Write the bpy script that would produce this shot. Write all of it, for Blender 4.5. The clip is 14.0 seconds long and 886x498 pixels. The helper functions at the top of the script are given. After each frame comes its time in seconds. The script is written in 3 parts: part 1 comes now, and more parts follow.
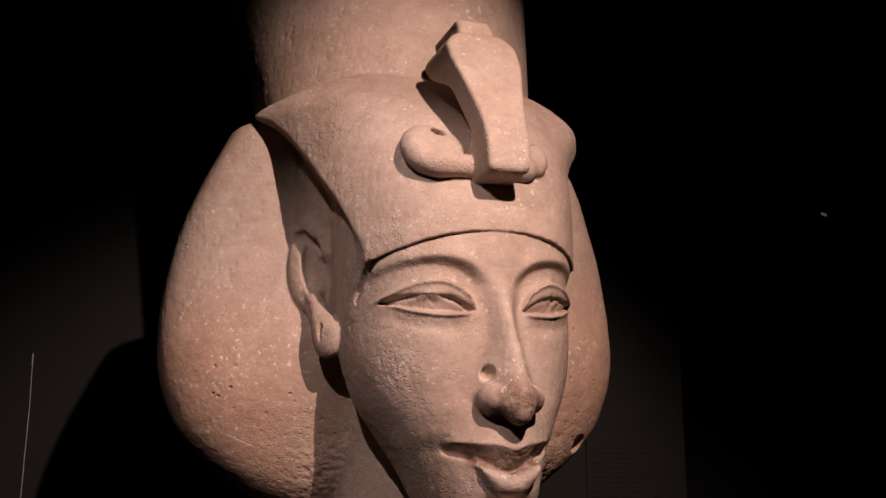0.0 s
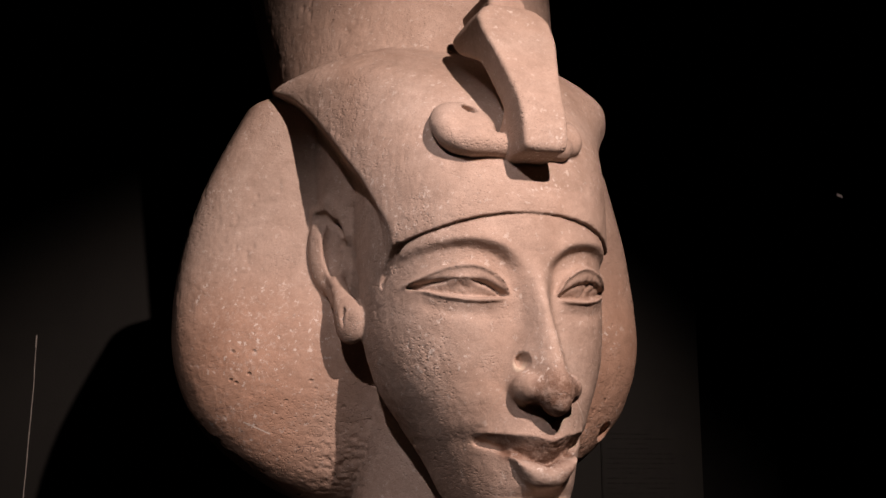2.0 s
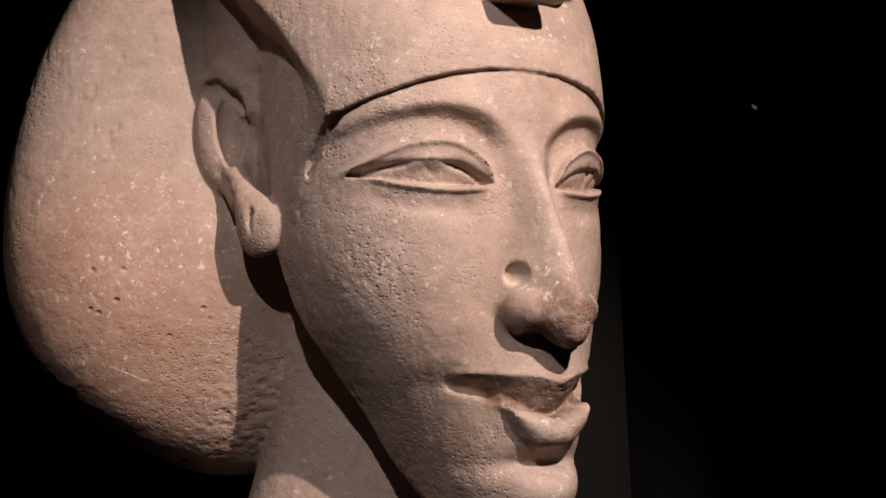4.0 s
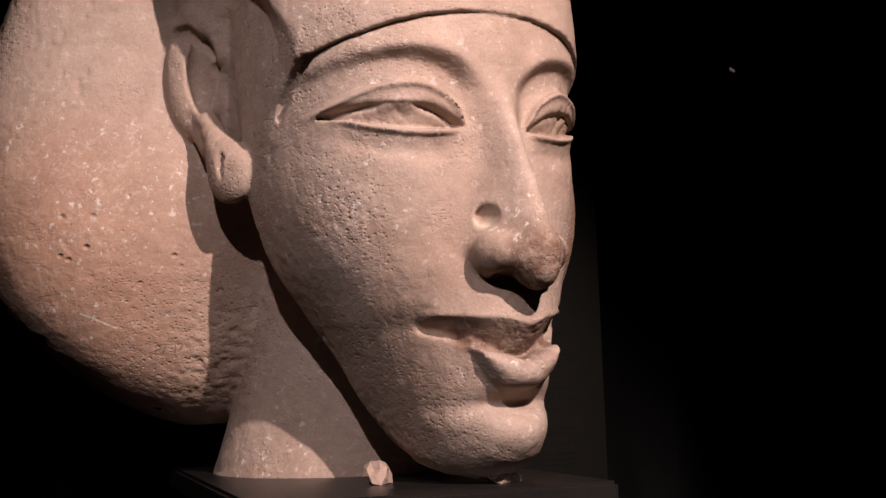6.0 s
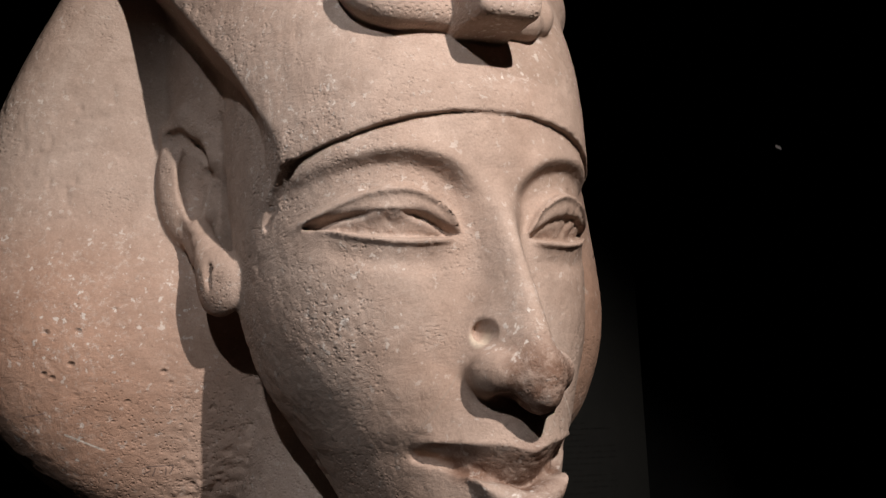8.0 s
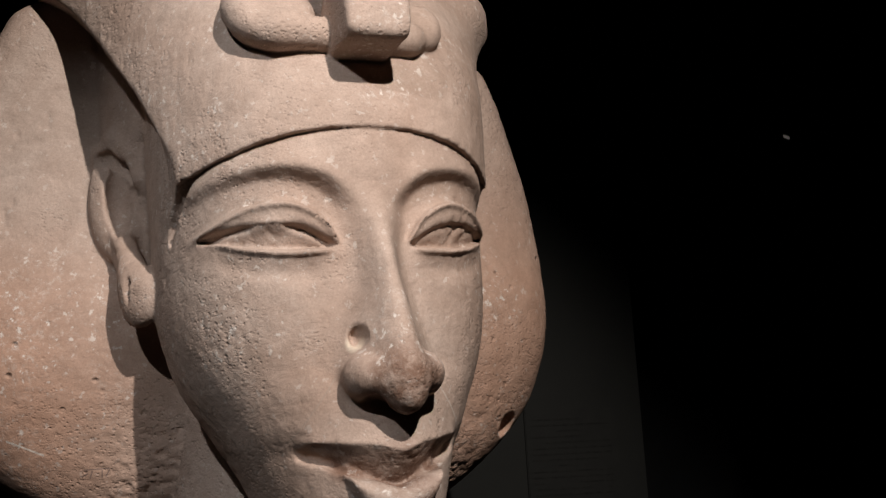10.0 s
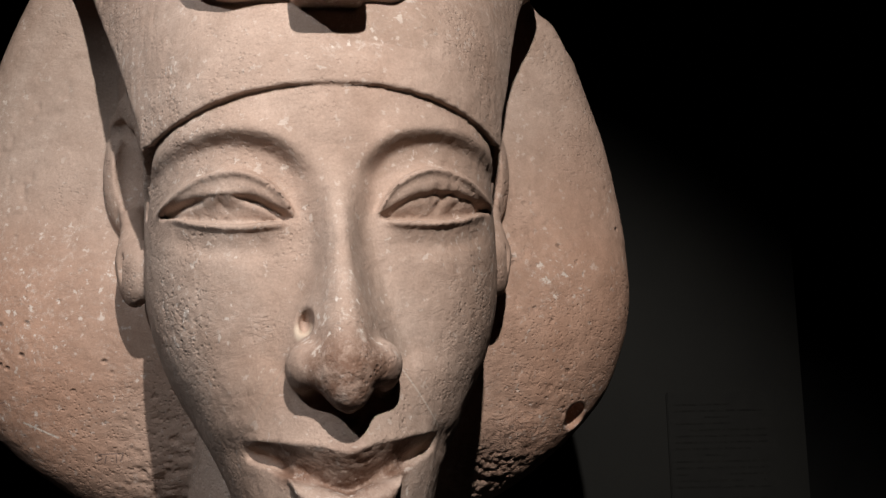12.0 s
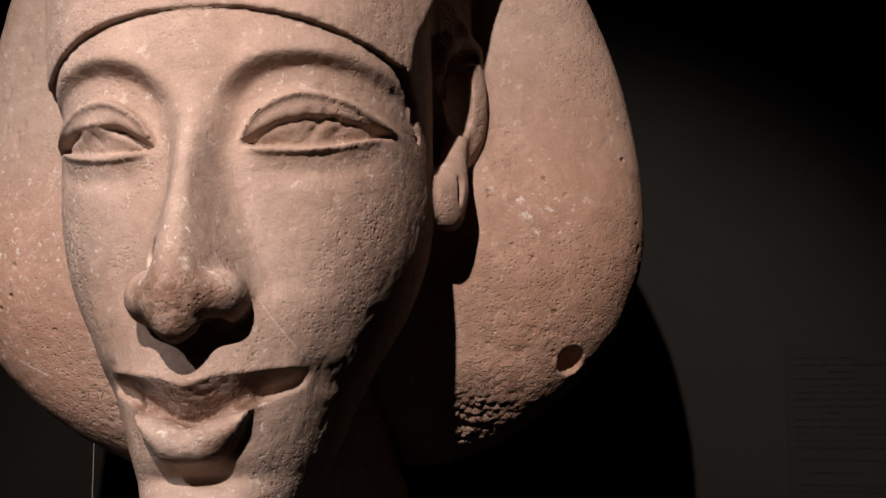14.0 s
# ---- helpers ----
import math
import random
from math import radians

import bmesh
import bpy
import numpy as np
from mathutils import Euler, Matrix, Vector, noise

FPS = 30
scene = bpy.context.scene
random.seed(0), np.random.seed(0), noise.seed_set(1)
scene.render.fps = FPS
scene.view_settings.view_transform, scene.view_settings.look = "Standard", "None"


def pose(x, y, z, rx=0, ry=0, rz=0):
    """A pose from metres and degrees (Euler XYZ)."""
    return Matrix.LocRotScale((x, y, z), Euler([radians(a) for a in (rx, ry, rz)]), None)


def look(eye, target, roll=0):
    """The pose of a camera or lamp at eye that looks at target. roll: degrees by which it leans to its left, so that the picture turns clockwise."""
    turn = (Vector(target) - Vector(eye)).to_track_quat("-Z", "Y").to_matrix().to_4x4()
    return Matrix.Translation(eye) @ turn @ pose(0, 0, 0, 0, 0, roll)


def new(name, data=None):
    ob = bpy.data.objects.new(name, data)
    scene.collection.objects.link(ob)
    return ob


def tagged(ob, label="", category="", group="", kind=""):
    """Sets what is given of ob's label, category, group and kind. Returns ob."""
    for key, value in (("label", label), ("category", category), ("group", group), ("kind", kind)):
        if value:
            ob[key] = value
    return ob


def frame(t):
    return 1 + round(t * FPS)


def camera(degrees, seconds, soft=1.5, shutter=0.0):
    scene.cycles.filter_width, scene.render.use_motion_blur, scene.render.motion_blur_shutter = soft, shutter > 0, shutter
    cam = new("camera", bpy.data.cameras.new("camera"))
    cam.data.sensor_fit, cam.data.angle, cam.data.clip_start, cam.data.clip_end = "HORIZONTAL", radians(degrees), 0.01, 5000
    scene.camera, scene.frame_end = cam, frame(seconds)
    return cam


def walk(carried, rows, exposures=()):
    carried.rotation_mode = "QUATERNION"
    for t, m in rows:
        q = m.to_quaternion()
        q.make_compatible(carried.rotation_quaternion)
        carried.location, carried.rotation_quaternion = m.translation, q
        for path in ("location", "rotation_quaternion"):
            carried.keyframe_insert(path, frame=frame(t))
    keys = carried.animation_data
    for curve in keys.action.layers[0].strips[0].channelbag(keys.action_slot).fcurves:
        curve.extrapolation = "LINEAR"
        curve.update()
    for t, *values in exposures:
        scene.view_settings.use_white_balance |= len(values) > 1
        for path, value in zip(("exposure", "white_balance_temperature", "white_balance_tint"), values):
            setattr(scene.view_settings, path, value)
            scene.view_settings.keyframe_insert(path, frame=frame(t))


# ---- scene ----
cam = camera(43.8, 14.0)
METRES, EYE, TILT, LEAN, TURN = 2.2, 1.6, 13.0, 0.0, -23.0
SHIFT = (-0.915, -1.9, 0.0)
ROWS = [
    (0.0, 0.0, 0.0, 0.0, 0.0, 0.0, -0.0),
    (0.5, -0.0152, -0.0151, 0.0024, 0.35, -0.18, -0.19),
    (1.0, -0.023, -0.0073, 0.0056, 0.4, -0.57, -0.28),
    (1.5, -0.0273, 0.0136, 0.0049, 0.3, -0.83, -0.32),
    (2.0, -0.0332, 0.0414, 0.0028, -0.4, -1.1, -0.24),
    (2.5, -0.0333, 0.0938, -0.0012, -3.49, -1.51, -0.37),
    (3.0, -0.0638, 0.2017, -0.0154, -7.25, -1.93, -0.56),
    (3.5, -0.0949, 0.2771, -0.0253, -8.48, -3.02, -0.57),
    (4.0, -0.1022, 0.3042, -0.0428, -8.75, -4.28, -0.42),
    (6.5, -0.0997, 0.3076, -0.0553, -10.12, -4.33, -0.63),
    (7.0, -0.1027, 0.3216, -0.0413, -10.47, -1.85, -0.6),
    (9.5, 0.046, 0.3412, -0.0458, -0.15, -1.71, 2.23),
    (10.0, 0.0556, 0.3099, -0.0369, -3.03, -1.88, 2.5),
    (10.5, 0.054, 0.3107, -0.028, -3.84, -2.32, 3.01),
    (11.0, 0.0826, 0.3294, -0.0303, -1.43, -2.63, 3.14),
    (11.5, 0.1304, 0.359, -0.0365, 2.46, -2.79, 3.18),
    (12.0, 0.1972, 0.4062, -0.045, 9.47, -2.87, 3.41),
    (12.5, 0.247, 0.4514, -0.0616, 19.26, -2.93, 4.47),
    (13.0, 0.2977, 0.4832, -0.0753, 22.2, -3.42, 5.11),
    (13.5, 0.3436, 0.4908, -0.0801, 22.7, -3.6, 5.26),
    (14.0, 0.3751, 0.4939, -0.0804, 22.78, -3.79, 5.25),
]
BASE = Matrix.Translation(SHIFT) @ pose(0, 0, EYE, TILT, LEAN, TURN)
PATH = [(t, BASE @ pose(METRES * x, METRES * y, METRES * z, 90 + pitch, roll, yaw)) for t, x, y, z, yaw, pitch, roll in ROWS]
for t, eye, aim, roll in (
    (4.2, (0.064, 0.706, 1.642), (1.104, 2.390, 1.895), -1.7),
    (6.3, (0.071, 0.706, 1.620), (1.152, 2.370, 1.871), -1.5),
    (7.2, (0.084, 0.767, 1.685), (1.176, 2.398, 2.065), -2.0),
    (9.3, (0.377, 0.676, 1.676), (1.116, 2.493, 2.070), -1.9),
):
    PATH.append((t, Matrix.Translation(SHIFT) @ look(eye, aim, roll)))
PATH.sort(key=lambda row: row[0])
EXPOSURES = [(0.0, -0.25, 7700, 36), (2.0, -0.24, 7400, 31), (3.0, -0.15, 6900, 22), (4.2, -0.04, 6900, 22), (6.3, 0.05, 7100, 31), (7.2, -0.14, 6550, 16), (9.5, -0.22, 6250, 9), (12.5, -0.14, 6250, 9), (14.0, -0.09, 6950, 23)]
walk(cam, PATH, EXPOSURES)

# ---- light: a dark gallery with two spotlights, one in front of the head and one to its side ----
world = bpy.data.worlds.new("dark_gallery")
world.use_nodes = True
world.node_tree.nodes["Background"].inputs[0].default_value = (0.9, 0.8, 0.7, 1)
world.node_tree.nodes["Background"].inputs[1].default_value = 0.004
scene.world = world


def spot(name, eye, aim, power, colour, size, blend, radius):
    data = bpy.data.lights.new(name, "SPOT")
    data.energy, data.color, data.spot_size, data.spot_blend, data.shadow_soft_size = power, colour, radians(size), blend, radius
    ob = new(name, data)
    ob.matrix_world = look(eye, aim)
    return ob


spot("key_spot", (-0.16, -2.10, 3.22), (0.06, 0.25, 1.85), 378, (1.0, 0.91, 0.83), 49, 0.6, 0.02)
spot("left_spot", (-1.42, -1.60, 3.22), (-0.1, 0.15, 1.68), 104, (1.0, 0.99, 0.99), 35, 0.75, 0.025)

# ---- materials ----


def material(name, rough=0.7):
    m = bpy.data.materials.new(name)
    m.use_nodes = True
    nt = m.node_tree
    b = nt.nodes["Principled BSDF"]
    b.inputs["Roughness"].default_value = rough
    return m, nt, b


def node(nt, kind, **values):
    n = nt.nodes.new(kind)
    for key, value in values.items():
        n.inputs[key].default_value = value
    return n


def ramp(nt, source, stops):
    n = nt.nodes.new("ShaderNodeValToRGB")
    nt.links.new(source, n.inputs[0])
    while len(n.color_ramp.elements) < len(stops):
        n.color_ramp.elements.new(0.5)
    for e, (at, c) in zip(n.color_ramp.elements, stops):
        e.position, e.color = at, (*c, 1) if len(c) == 3 else c
    return n


def mix(nt, factor, a, b, how="MIX"):
    n = nt.nodes.new("ShaderNodeMix")
    n.data_type, n.blend_type = "RGBA", how
    if isinstance(factor, (int, float)):
        n.inputs[0].default_value = factor
    else:
        nt.links.new(factor, n.inputs[0])
    for socket, value in ((n.inputs[6], a), (n.inputs[7], b)):
        if isinstance(value, tuple):
            socket.default_value = (*value, 1)
        else:
            nt.links.new(value, socket)
    return n.outputs[2]


def coords(nt, scale=(1, 1, 1)):
    c = nt.nodes.new("ShaderNodeTexCoord")
    m = nt.nodes.new("ShaderNodeMapping")
    m.inputs["Scale"].default_value = scale
    nt.links.new(c.outputs["Object"], m.inputs["Vector"])
    return m.outputs["Vector"]


def noise_node(nt, vec, scale, detail=6, rough=0.6, warp=0.0):
    n = node(nt, "ShaderNodeTexNoise", Scale=scale, Detail=detail, Roughness=rough, Distortion=warp)
    nt.links.new(vec, n.inputs["Vector"])
    return n.outputs["Fac"]


def bump(nt, height, strength, distance, normal=None):
    n = node(nt, "ShaderNodeBump", Strength=strength, Distance=distance)
    nt.links.new(height, n.inputs["Height"])
    if normal is not None:
        nt.links.new(normal, n.inputs["Normal"])
    return n.outputs["Normal"]


def near(nt, place, inner, outer):
    """1 within inner of a place on the stone, 0 beyond outer."""
    c = nt.nodes.new("ShaderNodeTexCoord")
    d = nt.nodes.new("ShaderNodeVectorMath")
    d.operation = "DISTANCE"
    nt.links.new(c.outputs["Object"], d.inputs[0])
    d.inputs[1].default_value = place
    r = nt.nodes.new("ShaderNodeMapRange")
    r.interpolation_type = "SMOOTHSTEP"
    nt.links.new(d.outputs["Value"], r.inputs["Value"])
    for key, value in (("From Min", inner), ("From Max", outer), ("To Min", 1.0), ("To Max", 0.0)):
        r.inputs[key].default_value = value
    return r.outputs["Result"]


def calc(nt, how, a, b):
    n = nt.nodes.new("ShaderNodeMath")
    n.operation = how
    for socket, value in zip(n.inputs, (a, b)):
        if isinstance(value, (int, float)):
            socket.default_value = value
        else:
            nt.links.new(value, socket)
    if how == "MULTIPLY_ADD":
        n.inputs[2].default_value = 0.25
    return n.outputs[0]


def step_of(nt, source, lo, hi, top=1.0):
    return ramp(nt, source, [(lo, (0, 0, 0)), (hi, (top, top, top))]).outputs[0]


def pits(nt, vec, scale, size):
    """Round pits, 0 at their bottoms and 1 between them."""
    n = node(nt, "ShaderNodeTexVoronoi", Scale=scale)
    nt.links.new(vec, n.inputs["Vector"])
    return step_of(nt, n.outputs["Distance"], size * 0.25, size)


def sandstone():
    m, nt, b = material("sandstone", 0.85)
    v = coords(nt)
    wide = coords(nt, (1, 1, 1.5))
    base = ramp(nt, noise_node(nt, v, 2.4, 6, 0.62, 0.6), [(0.32, (0.35, 0.245, 0.19)), (0.5, (0.41, 0.305, 0.248)), (0.68, (0.45, 0.355, 0.30))]).outputs[0]
    mottle = ramp(nt, noise_node(nt, v, 21, 7, 0.7, 0.4), [(0.3, (0.84, 0.82, 0.80)), (0.7, (1.12, 1.12, 1.12))]).outputs[0]
    c = mix(nt, 1.0, base, mottle, "MULTIPLY")
    grain = ramp(nt, noise_node(nt, v, 330, 4, 0.75), [(0.25, (0.82, 0.81, 0.80)), (0.72, (1.12, 1.12, 1.12))]).outputs[0]
    c = mix(nt, 1.0, c, grain, "MULTIPLY")
    # ruddy lobes and brow, where the outer skin of the stone is left
    for place, size in (((-0.5, 0.5, 1.75), 0.42), ((0.5, 0.5, 1.8), 0.50)):
        c = mix(nt, calc(nt, "MULTIPLY", near(nt, place, 0.1, size), 1.0), c, mix(nt, 1.0, c, (1.04, 0.85, 0.74), "MULTIPLY"))
    # dark worn lips and nose tip; shade under the upper lip painted in too
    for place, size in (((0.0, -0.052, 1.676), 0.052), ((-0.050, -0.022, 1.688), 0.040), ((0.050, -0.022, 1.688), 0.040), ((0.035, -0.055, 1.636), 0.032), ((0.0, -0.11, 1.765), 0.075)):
        worn_shade = calc(nt, "MULTIPLY", near(nt, place, size * 0.45, size), step_of(nt, noise_node(nt, v, 48, 6, 0.78), 0.31, 0.55, 0.9))
        c = mix(nt, worn_shade, c, (0.150, 0.080, 0.052))
    # fresh stone at the foot of the drilled hole, greyer dust on the face
    c = mix(nt, calc(nt, "MULTIPLY", near(nt, (-0.046, -0.052, 1.832), 0.011, 0.017), 0.85), c, (0.56, 0.46, 0.36))
    c = mix(nt, near(nt, (-0.03, 0.0, 1.92), 0.12, 0.30), c, mix(nt, 1.0, c, (1.0, 0.995, 0.99), "MULTIPLY"))
    # pale scuffs, thick where the stone was rubbed
    scuff = step_of(nt, noise_node(nt, v, 85, 8, 0.85, 0.2), 0.52, 0.70, 0.65)
    rub = noise_node(nt, v, 5.5, 4, 0.6)
    rub = step_of(nt, rub, 0.50, 0.66)
    for place, size in (((-0.178, 0.075, 1.858), 0.075), ((-0.42, 0.47, 1.93), 0.17), ((-0.20, 0.0, 2.15), 0.07), ((-0.45, 0.52, 1.74), 0.13), ((0.0, -0.10, 1.84), 0.08), ((0.0, -0.08, 1.640), 0.060), ((-0.035, -0.06, 1.648), 0.045)):
        rub = calc(nt, "MAXIMUM", rub, near(nt, place, size * 0.2, size))
    c = mix(nt, calc(nt, "MULTIPLY", scuff, rub), c, (0.74, 0.68, 0.62))
    fleck = calc(nt, "MULTIPLY", step_of(nt, noise_node(nt, v, 78, 3, 0.6), 0.625, 0.665, 0.9), calc(nt, "MULTIPLY_ADD", rub, 0.6))
    c = mix(nt, fleck, c, (0.70, 0.63, 0.57))
    speck = calc(nt, "SUBTRACT", 1.0, step_of(nt, noise_node(nt, v, 95, 5, 0.75), 0.27, 0.36))
    c = mix(nt, calc(nt, "MULTIPLY", speck, 0.4), c, (0.17, 0.10, 0.07))
    # a scratch and a faded inked mark on the lobe
    xyz = nt.nodes.new("ShaderNodeSeparateXYZ")
    nt.links.new(v, xyz.inputs[0])
    # last two: nose-to-mouth folds, crease shade and lit edge painted as thin lines
    for (x0, z0), lean, long, thick, colour in (((-0.411, 1.747), -0.45, 0.030, 0.0013, (0.75, 0.68, 0.6)), ((-0.308, 1.707), 0.0, 0.019, 0.0010, (0.12, 0.09, 0.08)), ((-0.316, 1.699), 1.3, 0.006, 0.0010, (0.12, 0.09, 0.08)), ((-0.300, 1.699), 1.57, 0.006, 0.0010, (0.12, 0.09, 0.08)), ((-0.325, 1.699), 0.5, 0.005, 0.0010, (0.12, 0.09, 0.08)), ((-0.292, 1.700), 1.1, 0.006, 0.0010, (0.12, 0.09, 0.08)), ((-0.478, 1.79), 0.1, 0.014, 0.0010, (0.15, 0.1, 0.09)), ((-0.090, 1.752), 0.967, 0.046, 0.0008, (0.33, 0.25, 0.20)), ((0.090, 1.752), -0.967, 0.040, 0.0010, (0.5, 0.42, 0.36))):
        dx, dz = calc(nt, "SUBTRACT", xyz.outputs[0], x0), calc(nt, "SUBTRACT", xyz.outputs[2], z0)
        along = calc(nt, "ADD", calc(nt, "MULTIPLY", dx, math.cos(lean)), calc(nt, "MULTIPLY", dz, math.sin(lean)))
        across = calc(nt, "SUBTRACT", calc(nt, "MULTIPLY", dz, math.cos(lean)), calc(nt, "MULTIPLY", dx, math.sin(lean)))
        on = calc(nt, "MULTIPLY", calc(nt, "LESS_THAN", calc(nt, "ABSOLUTE", along, 0), long), calc(nt, "LESS_THAN", calc(nt, "ABSOLUTE", across, 0), thick))
        on = calc(nt, "MULTIPLY", on, calc(nt, "MULTIPLY", calc(nt, "LESS_THAN", xyz.outputs[1], 0.6), 0.7))
        c = mix(nt, on, c, colour)
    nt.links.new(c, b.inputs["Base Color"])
    # relief: grain, weathered skin, pits, short level tool marks
    n = bump(nt, noise_node(nt, v, 480, 3, 0.65), 0.15, 0.0012)
    n = bump(nt, noise_node(nt, v, 110, 6, 0.72), 0.34, 0.0022, n)
    n = bump(nt, noise_node(nt, wide, 26, 5, 0.65, 0.5), 0.5, 0.005, n)
    n = bump(nt, noise_node(nt, coords(nt, (1, 1, 0.35)), 60, 4, 0.65, 0.3), 0.3, 0.003, n)
    where = step_of(nt, noise_node(nt, v, 7, 4, 0.6), 0.46, 0.62, 0.95)
    for place, size in (((0.29, 0.49, 1.69), 0.15), ((0.40, 0.47, 1.80), 0.20), ((-0.24, 0.47, 1.72), 0.16), ((-0.178, 0.075, 1.85), 0.08)):
        where = calc(nt, "MAXIMUM", where, near(nt, place, size * 0.4, size))
    holes = calc(nt, "MINIMUM", pits(nt, coords(nt, (1, 1, 1.5)), 75, 0.30), pits(nt, v, 130, 0.30))
    holes = calc(nt, "SUBTRACT", 1.0, calc(nt, "MULTIPLY", calc(nt, "SUBTRACT", 1.0, holes), where))
    n = bump(nt, holes, 0.6, 0.0022, n)
    big = calc(nt, "MULTIPLY", calc(nt, "SUBTRACT", 1.0, pits(nt, coords(nt, (1, 1, 1.25)), 30, 0.20)), step_of(nt, noise_node(nt, v, 16, 3, 0.6), 0.50, 0.58))
    big = calc(nt, "MULTIPLY", big, calc(nt, "MAXIMUM", near(nt, (0.45, 0.5, 1.8), 0.2, 0.42), near(nt, (-0.45, 0.5, 1.75), 0.1, 0.36)))
    n = bump(nt, calc(nt, "SUBTRACT", 1.0, big), 0.9, 0.0045, n)
    gouge = calc(nt, "MULTIPLY", step_of(nt, noise_node(nt, coords(nt, (1, 1, 2.2)), 42, 4, 0.6, 1.2), 0.56, 0.66), where)
    n = bump(nt, calc(nt, "SUBTRACT", 1.0, gouge), 0.4, 0.0022, n)
    rough = near(nt, (0.285, 0.49, 1.655), 0.03, 0.11)
    n = bump(nt, calc(nt, "MULTIPLY", noise_node(nt, coords(nt, (1, 1, 1.8)), 38, 5, 0.7, 0.8), rough), 1.0, 0.03, n)
    nt.links.new(n, b.inputs["Normal"])
    b.inputs["Specular IOR Level"].default_value = 0.25
    return m


def painted(name, colour, rough=0.6, scale=3.0, spread=0.25):
    m, nt, b = material(name, rough)
    v = coords(nt)
    lo, hi = tuple(k * (1 - spread) for k in colour), tuple(k * (1 + spread) for k in colour)
    base = ramp(nt, noise_node(nt, v, scale, 6, 0.65, 0.4), [(0.3, lo), (0.7, hi)])
    nt.links.new(base.outputs[0], b.inputs["Base Color"])
    nt.links.new(bump(nt, noise_node(nt, v, scale * 40, 4, 0.6), 0.2, 0.002), b.inputs["Normal"])
    b.inputs["Specular IOR Level"].default_value = 0.3
    return m


STONE = sandstone()
WALL = painted("dark_olive_wall_paint", (0.0072, 0.0071, 0.0054), 0.75)
FLOOR = painted("dark_floor_stone", (0.03, 0.028, 0.026), 0.5)
BLACK = painted("black_painted_ceiling", (0.012, 0.012, 0.012), 0.9)
PLINTH = painted("black_plinth_lacquer", (0.012, 0.011, 0.010), 0.35, 6.0)


def box_mesh(name, lo, hi, mat, bevel=0.0):
    bm = bmesh.new()
    bmesh.ops.create_cube(bm, size=1.0)
    for v in bm.verts:
        v.co = Vector([lo[i] + (v.co[i] + 0.5) * (hi[i] - lo[i]) for i in range(3)])
    if bevel:
        bmesh.ops.bevel(bm, geom=bm.edges[:], offset=bevel, segments=2, affect="EDGES")
    me = bpy.data.meshes.new(name)
    bm.to_mesh(me)
    bm.free()
    me.materials.append(mat)
    return new(name, me)


# ---- the gallery ----
tagged(box_mesh("floor", (-5, -7, -0.1), (6, 7, 0), FLOOR), "dark stone gallery floor", "floor", kind="structure")
tagged(box_mesh("ceiling", (-5, -7, 4.6), (6, 7, 4.7), BLACK), "black painted gallery ceiling", "ceiling", kind="structure")
tagged(box_mesh("wall_west", (-5.1, -7, 0), (-5, 7, 4.6), BLACK), "black gallery side wall", "wall", kind="structure")
tagged(box_mesh("wall_east", (6, -7, 0), (6.1, 7, 4.6), BLACK), "black gallery side wall", "wall", kind="structure")
tagged(box_mesh("wall_south", (-5, -7.1, 0), (6, -7, 4.6), BLACK), "black gallery wall behind the visitor", "wall", kind="structure")
tagged(box_mesh("wall_north", (-5, 7, 0), (6, 7.1, 4.6), BLACK), "black far gallery wall", "wall", kind="structure")
# the partition stands askew behind the head; its own axes run along it
PARTITION = pose(-0.743, 1.992, 0, 0, 0, -12.18)
panel = tagged(box_mesh("wall_partition", (-3.2, 0, 0), (2.284, 0.14, 4.6), WALL), "dark olive painted partition wall behind the stone head", "wall", kind="structure")
panel.matrix_world = PARTITION

# ---- the colossal stone head, one mesh from an implicit surface ----
PLINTH_TOP = 1.488


def smin(a, b, k):
    h = np.clip(0.5 + 0.5 * (b - a) / k, 0, 1)
    return b + (a - b) * h - k * h * (1 - h)


def smax(a, b, k):
    return -smin(-a, -b, k)


def ease(a, b, v):
    t = np.clip((v - a) / (b - a), 0, 1)
    return t * t * (3 - 2 * t)


def curve(v, xs, ys):
    """A smooth line through a few stations."""
    xs, ys = np.array(xs, np.float32), np.array(ys, np.float32)
    h = np.diff(xs)
    s = np.diff(ys) / h
    m = np.concatenate(([s[0]], (s[:-1] + s[1:]) / 2, [s[-1]])).astype(np.float32)
    m[1:-1] = np.where(s[:-1] * s[1:] <= 0, 0, m[1:-1])
    i = np.clip(np.searchsorted(xs, v) - 1, 0, len(h) - 1)
    t = np.clip((v - xs[i]) / h[i], 0, 1)
    t2, t3 = t * t, t * t * t
    return (2 * t3 - 3 * t2 + 1) * ys[i] + (t3 - 2 * t2 + t) * h[i] * m[i] + (3 * t2 - 2 * t3) * ys[i + 1] + (t3 - t2) * h[i] * m[i + 1]


def bell(v, centre, width):
    return np.exp(-((v - centre) / width) ** 2)


def ellipsoid(x, y, z, c, r):
    k0 = np.sqrt(((x - c[0]) / r[0]) ** 2 + ((y - c[1]) / r[1]) ** 2 + ((z - c[2]) / r[2]) ** 2)
    return (k0 - 1) * min(r)


def capsule(x, y, z, a, b, ra, rb):
    d = [b[i] - a[i] for i in range(3)]
    t = np.clip(((x - a[0]) * d[0] + (y - a[1]) * d[1] + (z - a[2]) * d[2]) / sum(k * k for k in d), 0, 1)
    return np.sqrt((x - a[0] - t * d[0]) ** 2 + (y - a[1] - t * d[1]) ** 2 + (z - a[2] - t * d[2]) ** 2) - (ra + t * (rb - ra))


